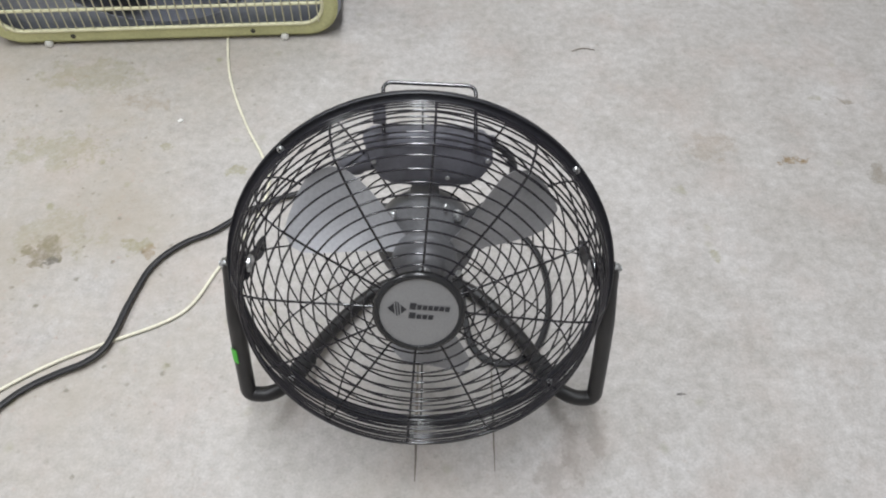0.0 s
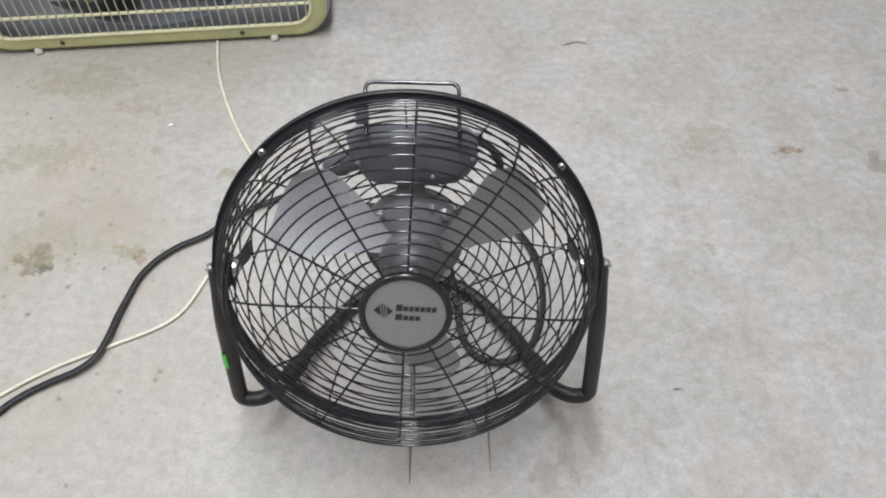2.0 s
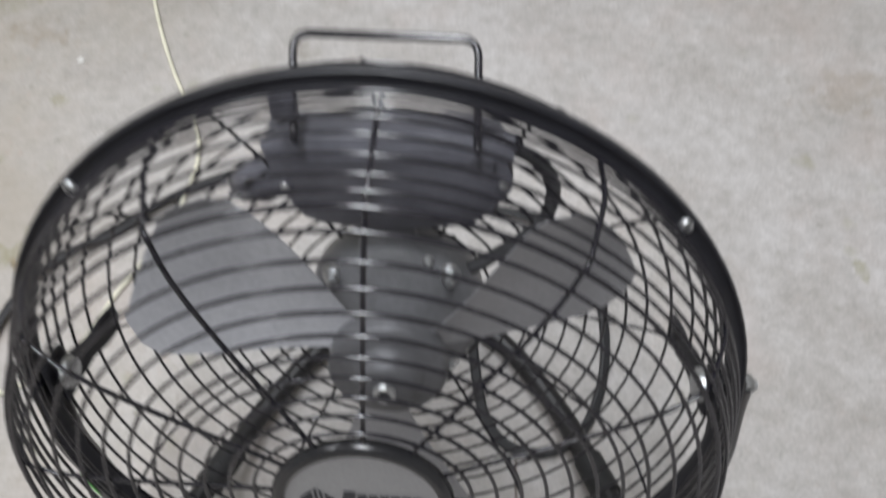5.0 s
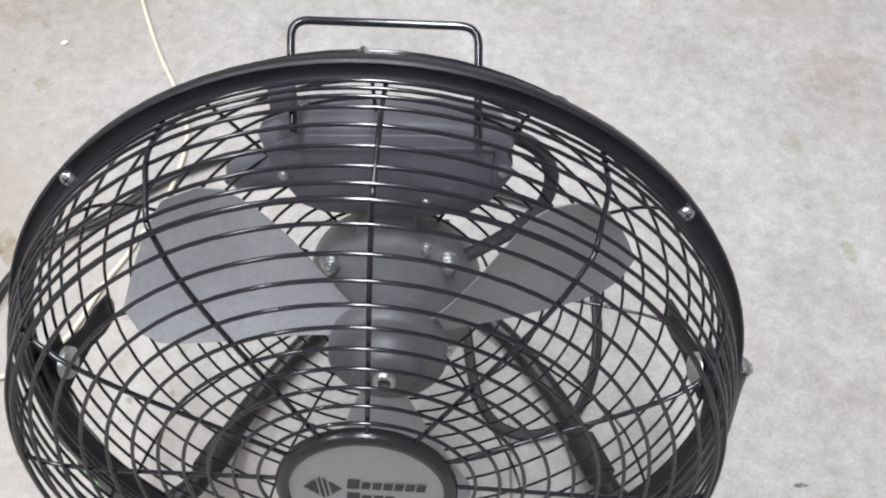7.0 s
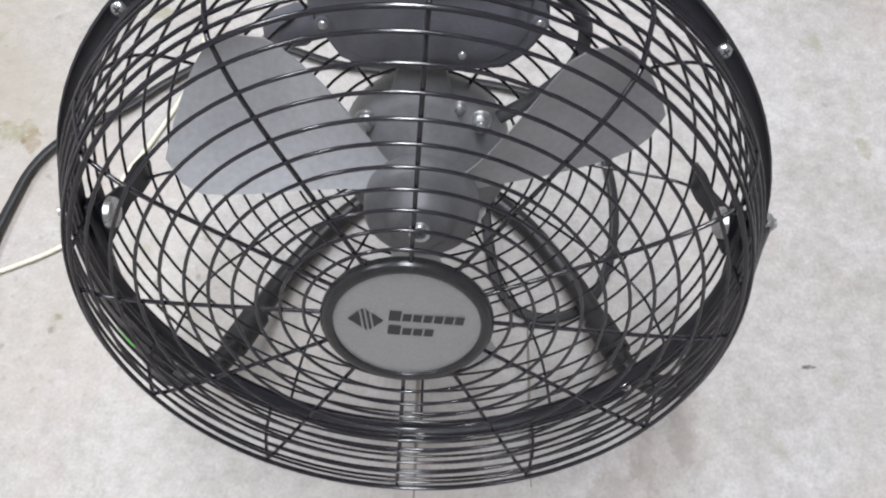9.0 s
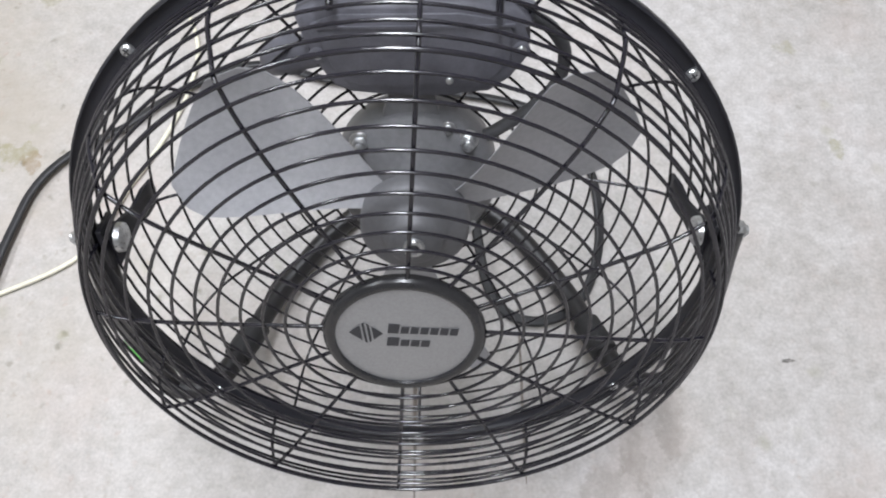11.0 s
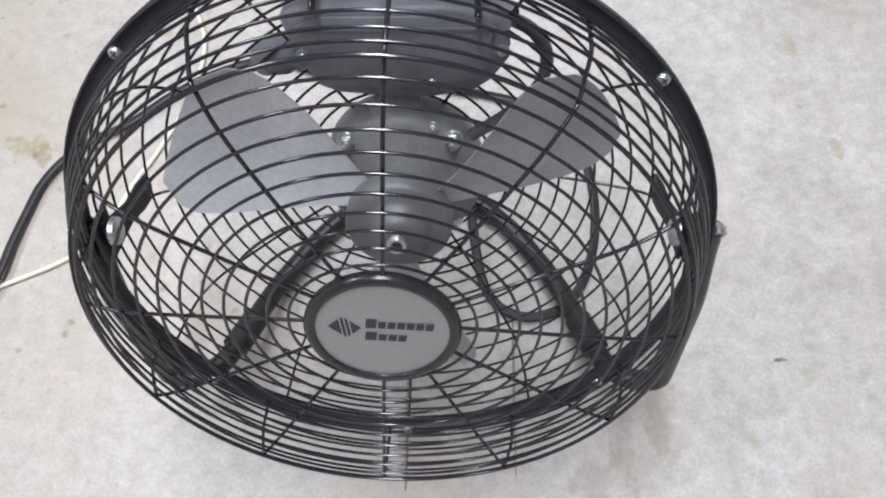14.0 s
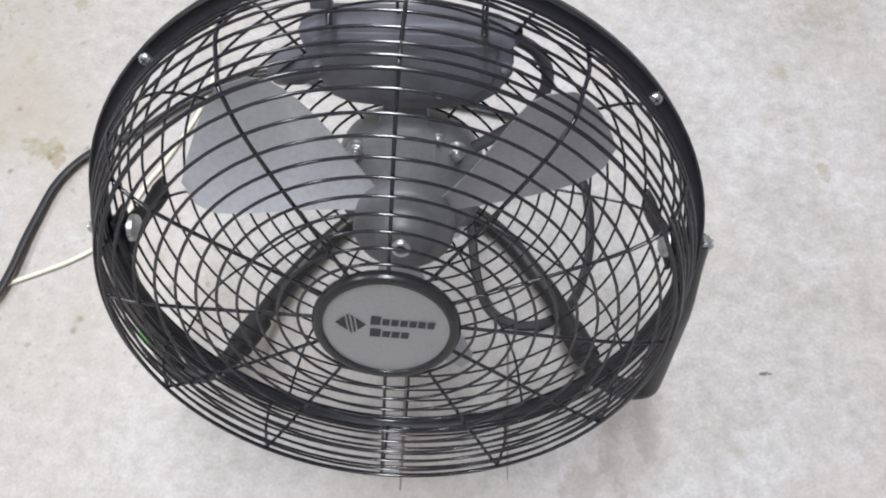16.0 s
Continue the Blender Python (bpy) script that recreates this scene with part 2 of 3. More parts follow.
WHITE = surface("white_plastic_foot", (0.75, 0.74, 0.70), 0.45, vary=0.06)
TWIG = surface("dry_twig", (0.30, 0.265, 0.23), 0.8, vary=0.2)
CHIP = surface("pale_chip", (0.78, 0.77, 0.74), 0.7, vary=0.06)


# ---- mesh tools ----
def mesh_of(name, verts, faces, mat, smooth=True):
    me = bpy.data.meshes.new(name)
    me.from_pydata([tuple(v) for v in verts], [], faces)
    me.materials.append(mat)
    bm = bmesh.new()
    bm.from_mesh(me)
    bmesh.ops.recalc_face_normals(bm, faces=bm.faces)
    bm.to_mesh(me)
    bm.free()
    if smooth:
        me.polygons.foreach_set("use_smooth", [True] * len(me.polygons))
        me.set_sharp_from_angle(angle=radians(50))
    me.update()
    return me


def part(name, vf, mat, parent, label="", smooth=True):
    o = new(name, mesh_of(name, vf[0], vf[1], mat, smooth))
    o.parent = parent
    if label:
        tagged(o, label)
    return o


def join(*vfs):
    V, Fs = [], []
    for v, f in vfs:
        k = len(V)
        V += [Vector(p) for p in v]
        Fs += [tuple(i + k for i in q) for q in f]
    return V, Fs


def moved(vf, m):
    return [m @ Vector(p) for p in vf[0]], vf[1]


def smooth_path(points, per=6, closed=False):
    P = [Vector(p) for p in points]
    n, out = len(P), []
    last = n if closed else n - 1
    for i in range(last):
        if closed:
            a, b, c, d = P[i - 1], P[i], P[(i + 1) % n], P[(i + 2) % n]
        else:
            a, b, c, d = P[max(i - 1, 0)], P[i], P[i + 1], P[min(i + 2, n - 1)]
        for j in range(per):
            t = j / per
            out.append(0.5 * ((2 * b) + (c - a) * t + (2 * a - 5 * b + 4 * c - d) * t * t + (3 * b - a - 3 * c + d) * t ** 3))
    if not closed:
        out.append(P[-1])
    return out


def rounded(points, radius, steps=6):
    """A polyline with its inner corners rounded off."""
    P = [Vector(p) for p in points]
    out = [P[0]]
    for a, b, c in zip(P, P[1:], P[2:]):
        u, v = (a - b), (c - b)
        r = min(radius, u.length * 0.49, v.length * 0.49)
        s, e = b + u.normalized() * r, b + v.normalized() * r
        for i in range(steps + 1):
            t = i / steps
            out.append((1 - t) ** 2 * s + 2 * t * (1 - t) * b + t * t * e)
    return out + [P[-1]]


def tube(path, r, sides=8, closed=False, section=None):
    """A round (or given) section swept along a path."""
    P = [Vector(p) for p in path]
    n = len(P)
    sec = section or [(math.cos(2 * math.pi * k / sides) * r, math.sin(2 * math.pi * k / sides) * r) for k in range(sides)]
    sides = len(sec)
    tans = []
    for i in range(n):
        if closed:
            t = P[(i + 1) % n] - P[i - 1]
        else:
            t = P[min(i + 1, n - 1)] - P[max(i - 1, 0)]
        tans.append(t.normalized())
    up = Vector((0, 0, 1)) if abs(tans[0].z) < 0.9 else Vector((0, 1, 0))
    V, Fs = [], []
    nrm = (up - tans[0] * up.dot(tans[0])).normalized()
    for i in range(n):
        nrm = (nrm - tans[i] * nrm.dot(tans[i])).normalized()
        bi = tans[i].cross(nrm)
        V += [P[i] + bi * a + nrm * b for a, b in sec]
    for i in range(n if closed else n - 1):
        a, b = i * sides, ((i + 1) % n) * sides
        for k in range(sides):
            q = (k + 1) % sides
            Fs.append((a + k, a + q, b + q, b + k))
    if not closed:
        Fs.append(tuple(range(sides))[::-1])
        Fs.append(tuple((n - 1) * sides + k for k in range(sides)))
    return V, Fs


def circle(r, z, n=72, cx=0.0, cy=0.0):
    return [(cx + r * math.cos(2 * math.pi * k / n), cy + r * math.sin(2 * math.pi * k / n), z) for k in range(n)]


def revolve(profile, n=48, closed=False):
    """Turn (r, z) pairs round the z axis; ends with r = 0 close the shape."""
    V, Fs = [], []
    m = len(profile)
    for k in range(n):
        a = 2 * math.pi * k / n
        V += [(r * math.cos(a), r * math.sin(a), z) for r, z in profile]
    for k in range(n):
        q = (k + 1) % n
        for i in range(m if closed else m - 1):
            j = (i + 1) % m
            Fs.append((k * m + i, k * m + j, q * m + j, q * m + i))
    bm = bmesh.new()
    vs = [bm.verts.new(v) for v in V]
    for f in Fs:
        try:
            bm.faces.new([vs[i] for i in f])
        except ValueError:
            pass
    bmesh.ops.remove_doubles(bm, verts=bm.verts, dist=1e-6)
    bm.verts.index_update()
    out = [v.co.copy() for v in bm.verts], [tuple(v.index for v in f.verts) for f in bm.faces]
    bm.free()
    return out


def slab(outline, z0, z1, bevel=0.0):
    """An upright prism over an outline in x and y, with bevelled rims."""
    bm = bmesh.new()
    bot = [bm.verts.new((x, y, z0)) for x, y in outline]
    top = [bm.verts.new((x, y, z1)) for x, y in outline]
    n = len(outline)
    bm.faces.new(bot[::-1])
    bm.faces.new(top)
    for i in range(n):
        bm.faces.new((bot[i], bot[(i + 1) % n], top[(i + 1) % n], top[i]))
    if bevel:
        rim = [e for e in bm.edges if abs(e.verts[0].co.z - e.verts[1].co.z) < 1e-9]
        bmesh.ops.bevel(bm, geom=rim, offset=bevel, segments=2, affect="EDGES", profile=0.5)
    bm.verts.index_update()
    out = [v.co.copy() for v in bm.verts], [tuple(v.index for v in f.verts) for f in bm.faces]
    bm.free()
    return out


def block(sx, sy, sz, bevel=0.002):
    o = [(-sx / 2, -sy / 2), (sx / 2, -sy / 2), (sx / 2, sy / 2), (-sx / 2, sy / 2)]
    return slab(o, -sz / 2, sz / 2, bevel)


def round_rect(w, h, r, steps=7):
    out = []
    for cx, cy, a0 in ((w / 2 - r, h / 2 - r, 0), (-w / 2 + r, h / 2 - r, 90), (-w / 2 + r, -h / 2 + r, 180), (w / 2 - r, -h / 2 + r, 270)):
        for k in range(steps + 1):
            a = radians(a0 + 90 * k / steps)
            out.append((cx + r * math.cos(a), cy + r * math.sin(a)))
    return out


def screw(r, h):
    """A pan head standing on z = 0."""
    return revolve([(0, h), (r * 0.5, h * 0.97), (r * 0.85, h * 0.7), (r, h * 0.25), (r, 0)], 20)


# ---- setting ----
def sheet_object(name, vf, mat, label, category):
    o = new(name, mesh_of(name, vf[0], vf[1], mat, False))
    return tagged(o, label, category, kind="structure")


sheet_object("floor", moved(block(6.4, 6.4, 0.1, 0), pose(0, 0.2, -0.05)), CONCRETE, "bare worn grey concrete garage floor with stains", "floor")
for nm, x, y, sx, sy in (("wall_north", 0, 3.45, 6.4, 0.1), ("wall_south", 0, -3.05, 6.4, 0.1), ("wall_east", 3.25, 0.2, 0.1, 6.4), ("wall_west", -3.25, 0.2, 0.1, 6.4)):
    sheet_object(nm, moved(block(sx, sy, 2.7, 0), pose(x, y, 1.35)), WALL, "plain pale painted garage wall", "wall")
sheet_object("ceiling", moved(block(6.6, 6.6, 0.1, 0), pose(0, 0.2, 2.75)), WALL, "plain pale painted garage ceiling", "ceiling")

# ---- drum floor fan ----
EL = radians(24.86)
HEAD = Matrix(((1, 0, 0, 0), (0, math.sin(EL), -math.cos(EL), 0), (0, math.cos(EL), math.sin(EL), 0.2637), (0, 0, 0, 1)))
HEAD = HEAD @ Matrix.Translation((0, 0.004, 0))
PHI = radians(-4.27)

fan = new("floor_fan")
tagged(fan, "black metal drum floor fan with wire grilles on tube stand", "fan")


def head(name, vf, mat, parent=None, label="", smooth=True):
    """A part given in the fan head's own axes: x across, y up, z towards the front."""
    return part(name, moved(vf, HEAD), mat, parent or fan, label, smooth)


# hoop: a rolled steel ring of rounded section
RH, HZ = 0.1832, -0.0592
HOOP = Matrix.Translation((0, -0.0035, 0))
sec = [(RH - 0.0046, HZ - 0.0036), (RH + 0.0036, HZ - 0.0038), (RH + 0.0046, HZ - 0.0030), (RH + 0.0048, HZ + 0.0022), (RH + 0.0043, HZ + 0.0034), (RH + 0.0034, HZ + 0.0038), (RH + 0.0027, HZ + 0.0032),
       (RH + 0.0020, HZ + 0.0025), (RH - 0.0022, HZ + 0.0025), (RH - 0.0032, HZ + 0.0034), (RH - 0.0040, HZ + 0.0037), (RH - 0.0047, HZ + 0.0030), (RH - 0.0049, HZ - 0.0020)]
hoop = head("hoop", moved(revolve(sec, 96, closed=True), HOOP), BLACK, label="black enamelled rolled steel hoop")
for a in (133.2, 39.8, 222, 318, 270):
    m = HOOP @ Matrix.Rotation(radians(a), 4, "Z") @ Matrix.Translation((RH - 0.0004, 0, HZ + 0.0025)) @ Matrix.Rotation(radians(4), 4, "Y")
    sc = head("hoop_screw", moved(screw(0.0036, 0.0024), m), STEEL, hoop, "bright cross-head screw")
    # dark cross laid on the head in place of the recess's shade
    cross = join(moved(block(0.0036, 0.0008, 0.0006, 0), m @ Matrix.Translation((0, 0, 0.0023))), moved(block(0.0008, 0.0036, 0.0006, 0), m @ Matrix.Translation((0, 0, 0.0023))))
    head("recess_shade", cross, PRINT, hoop, smooth=False)

# front grille: face rings, side rings and twelve spokes with a bend at the shoulder
RS = 0.1604
HUB_R = 0.0425


def sag(r):
    """The rings' centres drop a little from the badge out to the hoop."""
    return -0.0025 * (r - 0.045) / 0.114 if r < RS + 0.001 else -0.0025 - 0.0015 * (r - RS) / 0.026


def face_z(r, a):
    """The guard's face bulges, a little less towards its lower edge."""
    return 0.0090 * (1 - (r / RS) ** 8) - 0.0085 * (1 - (r / RS) ** 6) * (1 - math.sin(a)) / 2


def face_ring(r, n=84):
    turns = [2 * math.pi * k / n for k in range(n)]
    return [(r * math.cos(a), r * math.sin(a) + sag(r), face_z(r, a) - 0.0006) for a in turns]


front = head("front_grille", tube(circle(RS, -0.0006, 96, 0, sag(RS)), 0.00125, 8, True), WIRE, label="black wire front guard")
for i in range(10):
    r = 0.0504 + 0.0113 * i
    head("ring_wire", tube(face_ring(r), 0.00092, 8, True), WIRE, front)
for r, z in ((0.1648, -0.0045), (0.1672, -0.0120), (0.1708, -0.0200), (0.1748, -0.0285), (0.1782, -0.0360), (0.1794, -0.0425), (0.1798, -0.0485), (0.1802, -0.0540)):
    head("ring_wire", tube(circle(r, z, 96, 0, sag(r)), 0.00092, 8, True), WIRE, front)
for k in range(12):
    a = PHI + radians(30 * k + 90)
    pts = [(r, face_z(r, a) - 0.0025) for r in (HUB_R - 0.003, 0.07, 0.10, 0.125, 0.144)] + [(RS - 0.003, -0.0022), (RS + 0.0024, -0.0050),
           (RS + 0.0092, -0.0170), (RS + 0.0165, -0.0330), (RH - 0.0048, -0.056)]
    path = smooth_path([(r * math.cos(a), r * math.sin(a) + sag(r), z) for r, z in pts], 4)
    head("spoke_wire", tube(path, 0.00112, 8), WIRE, front)

# badge at the hub of the front grille
badge = head("badge", revolve([(0, 0.0085), (0.02, 0.0083), (0.0362, 0.0077), (0.0362, 0.004), (0, 0.004)], 64), BADGE, label="round silver-grey badge with dark logo")
head("badge_rim", revolve([(0.0356, 0.0074), (0.0362, 0.0092), (0.0384, 0.0098), (0.0408, 0.0090), (0.0423, 0.0066), (0.0422, 0.0040), (0.0356, 0.0040)], 64, closed=True), GLOSS, badge, "glossy black rim")
BM = Matrix.Rotation(PHI, 4, "Z") @ Matrix.Diagonal((0.95, 0.95, 1, 1))
TOP = 0.0086


def inlay(outline):
    """A thin printed shape on the badge."""
    return moved(slab(outline, TOP, TOP + 0.0003), BM)


def quad(x, y, w, h, skew=0.0):
    return [(x, y), (x + w, y), (x + w + skew, y + h), (x + skew, y + h)]


# emblem: a lozenge cut by slanting stripes
LC, LS = Vector((-0.0210, 0.0035)), (0.0090, 0.0082)
for u0, u1 in ((-1.0, -0.30), (-0.16, -0.02), (0.12, 0.26), (0.40, 1.0)):
    us = sorted({u0, (u0 + u1) / 2, u1})
    low = [(LC.x + LS[0] * u + 0.0012 * (1 - abs(u)), LC.y - LS[1] * (1 - abs(u))) for u in us]
    high = [(LC.x + LS[0] * u - 0.0012 * (1 - abs(u)), LC.y + LS[1] * (1 - abs(u))) for u in reversed(us)]
    out = []
    for q in low + high:
        if not out or (Vector(q) - Vector(out[-1])).length > 1e-5:
            out.append(q)
    if (Vector(out[0]) - Vector(out[-1])).length < 1e-5:
        out.pop()
    head("logo", inlay(out), PRINT, badge, "dark striped lozenge emblem", smooth=False)
# the two words become plain bars
bars = [(-0.0095, 0.0042, 0.0060, 0.0070), (-0.0098, -0.0060, 0.0064, 0.0066)]
bars += [(-0.0026 + 0.00530 * k, 0.0044, 0.0043, 0.0050) for k in range(6)]
bars += [(-0.0024 + 0.00560 * k, -0.0058, 0.0046, 0.0048) for k in range(3)]
for x, y, w, h in bars:
    head("lettering_bar", inlay(quad(x, y, w, h, 0.0006)), PRINT, badge, smooth=False)

# rear grille
rear = head("rear_grille", tube(circle(RH - 0.0015, -0.0655, 96, 0, -0.002), 0.0012, 8, True), WIRE, label="black wire rear guard")
RZ = [(0.1800, -0.0730), (0.1790, -0.0815), (0.1765, -0.0900), (0.1715, -0.1005), (0.1625, -0.1125), (0.150, -0.1180), (0.139, -0.1220), (0.128, -0.1255), (0.117, -0.1285), (0.106, -0.1312), (0.095, -0.1338), (0.084, -0.1360), (0.073, -0.1380), (0.062, -0.1395)]
for r, z in RZ:
    head("ring_wire", tube(circle(r, z, 84, 0, -0.0035), 0.00092, 8, True), WIRE, rear)
for k in range(12):
    a = radians(30 * k)
    path = smooth_path([(r * math.cos(a), r * math.sin(a) - 0.0035, z - 0.001) for r, z in [(RH - 0.002, -0.064), (0.1790, -0.080), (0.1730, -0.1000), (0.1600, -0.1135), (0.140, -0.1215), (0.10, -0.1325), (0.056, -0.1405)]], 4)
    head("spoke_wire", tube(path, 0.00102, 8), WIRE, rear)

# motor behind the blades
MC = Matrix.Translation((0.0032, 0.0030, 0))
motor = head("motor", moved(revolve([(0, -0.108), (0.020, -0.108), (0.024, -0.112), (0.044, -0.115), (0.050, -0.119), (0.052, -0.124), (0.052, -0.146), (0.047, -0.154), (0.0, -0.156)], 56), MC), MOTOR, label="round dark grey motor casing")
for a, k in ((135, 1.0), (46, 1.0), (64, 0.62), (172, 0.62), (8, 0.62), (225, 0.8), (315, 0.8)):
    m = MC @ Matrix.Translation((0.0470 * math.cos(radians(a)), 0.0470 * math.sin(radians(a)), -0.1185)) @ Matrix.Diagonal((k, k, k, 1))
    washer = revolve([(0, 0.0022), (0.0056, 0.0022), (0.0066, 0.0014), (0.0066, 0), (0, 0)], 24)
    nut = slab([(0.0050 * math.cos(radians(60 * q)), 0.0050 * math.sin(radians(60 * q))) for q in range(6)], 0.0022, 0.0068, 0.0007)
    stud = revolve([(0, 0.0112), (0.0022, 0.0108), (0.0026, 0.0100), (0.0026, 0.0060)], 16)
    head("motor_bolt", moved(join(washer, nut, stud), m), STEEL, motor, "bright nut on a threaded stud")
for a in (90, 180, 0, 270):
    m = MC @ Matrix.Rotation(radians(a), 4, "Z") @ Matrix.Translation((0.055, 0, -0.126))
    head("motor_lug", moved(block(0.014, 0.016, 0.006, 0.0015), m), MOTOR, motor)
head("motor_shaft", moved(revolve([(0, -0.0600), (0.0034, -0.0600), (0.0036, -0.0560), (0.0056, -0.0560), (0.0062, -0.0568), (0.0062, -0.112), (0, -0.112)], 24), MC), STEEL, motor, "bright hollow steel shaft end")
# near-black disc paints the shade at the bottom of the bore
head("bore_shade", moved(revolve([(0, -0.0594), (0.0033, -0.0594), (0.0033, -0.0598), (0, -0.0598)], 20), MC), PRINT, motor)

# three pressed blades on a spider hub, standing still
BZ = -0.088
rotor = head("rotor", moved(revolve([(0.0058, -0.0590), (0.0120, -0.0595), (0.0165, -0.0620), (0.0185, -0.0690), (0.0230, -0.0715), (0.0300, -0.0725), (0.0325, -0.0750), (0.0330, -0.0850), (0.0, -0.0890)], 56), MC), HUB, label="grey metal blade hub")


def blade(angle):
    nu, nv = 12, 14
    V, Fs = [], []
    for side in (0, 1):
        for i in range(nu + 1):
            u = i / nu
            r = 0.022 + (0.141 - 0.022) * u
            half = radians(12 + 9.5 * math.sin(math.pi * min(1, u * 0.62 + 0.1)))
            if u > 0.8:
                half *= math.sqrt(max(0.0, 1 - ((u - 0.8) / 0.26) ** 2))
            lean = radians(9) * u
            for j in range(nv + 1):
                v = -1 + 2 * j / nv
                a = angle + lean + half * v
                z = BZ + r * half * v * 0.50 * (1 - 0.3 * u) - 0.008 * (1 - v * v) * u + side * 0.0012
                V.append((r * math.cos(a), r * math.sin(a), z))
    w = nv + 1
    k = (nu + 1) * w
    for i in range(nu):
        for j in range(nv):
            q = (i * w + j, (i + 1) * w + j, (i + 1) * w + j + 1, i * w + j + 1)
            Fs.append(q[::-1])
            Fs.append(tuple(p + k for p in q))
    rim = [j for j in range(w)] + [i * w + nv for i in range(1, nu + 1)] + [nu * w + j for j in range(nv - 1, -1, -1)] + [i * w for i in range(nu - 1, 0, -1)]
    for a, b in zip(rim, rim[1:] + rim[:1]):
        Fs.append((a, b, b + k, a + k))
    return V, Fs


for a in (25, 145, 265):
    head("blade", moved(blade(radians(a)), MC), ALU, rotor, "pressed grey aluminium blade")

# switch housing under the handle
OUT = [(-0.058, 0.120), (-0.054, 0.109), (-0.0505, 0.100), (-0.0480, 0.090), (-0.0405, 0.0780), (-0.0300, 0.0735), (0.0, 0.0720), (0.026, 0.0720), (0.047, 0.0730), (0.0590, 0.0815), (0.0680, 0.0940), (0.0650, 0.1045), (0.0690, 0.1130), (0.060, 0.1215), (0.034, 0.1265), (-0.040, 0.1265), (-0.050, 0.1235)]
box = head("switch_housing", slab(OUT, -0.142, -0.111, 0.0035), PLASTIC, label="dark plastic switch housing")
for x, y in ((-0.0475, 0.0975), (0.0247, 0.0815), (0.0640, 0.0995)):
    head("housing_screw", moved(screw(0.0026, 0.002), Matrix.Translation((x, y, -0.111))), STEEL, box, "small bright screw")
    head("screw_boss", moved(revolve([(0.0026, 0.0006), (0.0042, 0.0006), (0.0048, 0.0)], 20), Matrix.Translation((x, y, -0.1108))), PLASTIC, box)
# raised lid edge with a shallow step, as on the moulded cover
lid = [(x * 0.86 + 0.0005, 0.1005 + (y - 0.1005) * 0.80) for x, y in OUT]
head("housing_lid", slab(lid, -0.1112, -0.1096, 0.0007), PLASTIC, box, "raised dark plastic cover plate")
head("housing_ridge", slab([(-0.046, 0.1135), (0.060, 0.1135), (0.060, 0.1150), (-0.046, 0.1150)], -0.1112, -0.1085), PLASTIC, box)
axis = (Vector((-0.086, 0.0745, -0.150)) - Vector((-0.048, 0.0930, -0.128)))
knob_pose = Matrix.Translation((-0.048, 0.0930, -0.128)) @ axis.to_track_quat("Z", "Y").to_matrix().to_4x4()
knob = head("speed_knob", moved(revolve([(0, 0.0440), (0.0080, 0.0435), (0.0105, 0.0410), (0.0118, 0.0220), (0.0100, 0.0200), (0.0100, 0.0), (0, 0)], 28), knob_pose), PLASTIC, box, "dark plastic speed knob")
head("knob_grip", moved(block(0.0030, 0.0180, 0.0060, 0.001), knob_pose @ Matrix.Translation((0, 0, 0.0450))), PLASTIC, knob)
head("motor_neck", slab([(-0.020, 0.040), (0.022, 0.040), (0.017, 0.058), (0.015, 0.076), (-0.009, 0.076), (-0.013, 0.058)], -0.134, -0.122, 0.002), MOTOR, box)
cable = smooth_path([(0.058, 0.114, -0.130), (0.072, 0.1085, -0.131), (0.084, 0.1000, -0.132), (0.0915, 0.0850, -0.132), (0.0880, 0.0660, -0.132), (0.0735, 0.0490, -0.132), (0.0560, 0.0360, -0.132), (0.0400, 0.0260, -0.132)], 6)
head("motor_cable", tube(cable, 0.0041, 12), SLEEVE, box, "short black sleeved motor cable")
head("cable_gland", moved(revolve([(0.0042, 0.0), (0.0062, 0.0005), (0.0066, 0.006), (0.0048, 0.009), (0.0042, 0.009)], 20), Matrix.Translation((0.0640, 0.1130, -0.1305)) @ Matrix.Rotation(radians(70), 4, "Y")), PLASTIC, box)

# carrying handle of bent wire
hp = rounded([(-0.036, 0.135, -0.098), (-0.0375, 0.160, -0.118), (-0.0382, 0.1755, -0.1335), (0.0505, 0.1735, -0.1300), (0.0505, 0.158, -0.116), (0.0505, 0.132, -0.098)], 0.009)
head("handle", moved(tube(hp, 0.0020, 10), Matrix.Translation((0, -0.0056, 0))), WIRE, label="bent dark wire carrying handle")
head("handle_clip", moved(block(0.012, 0.014, 0.010, 0.002), pose(-0.040, 0.146, -0.104)), PLASTIC, label="dark clip on the handle")

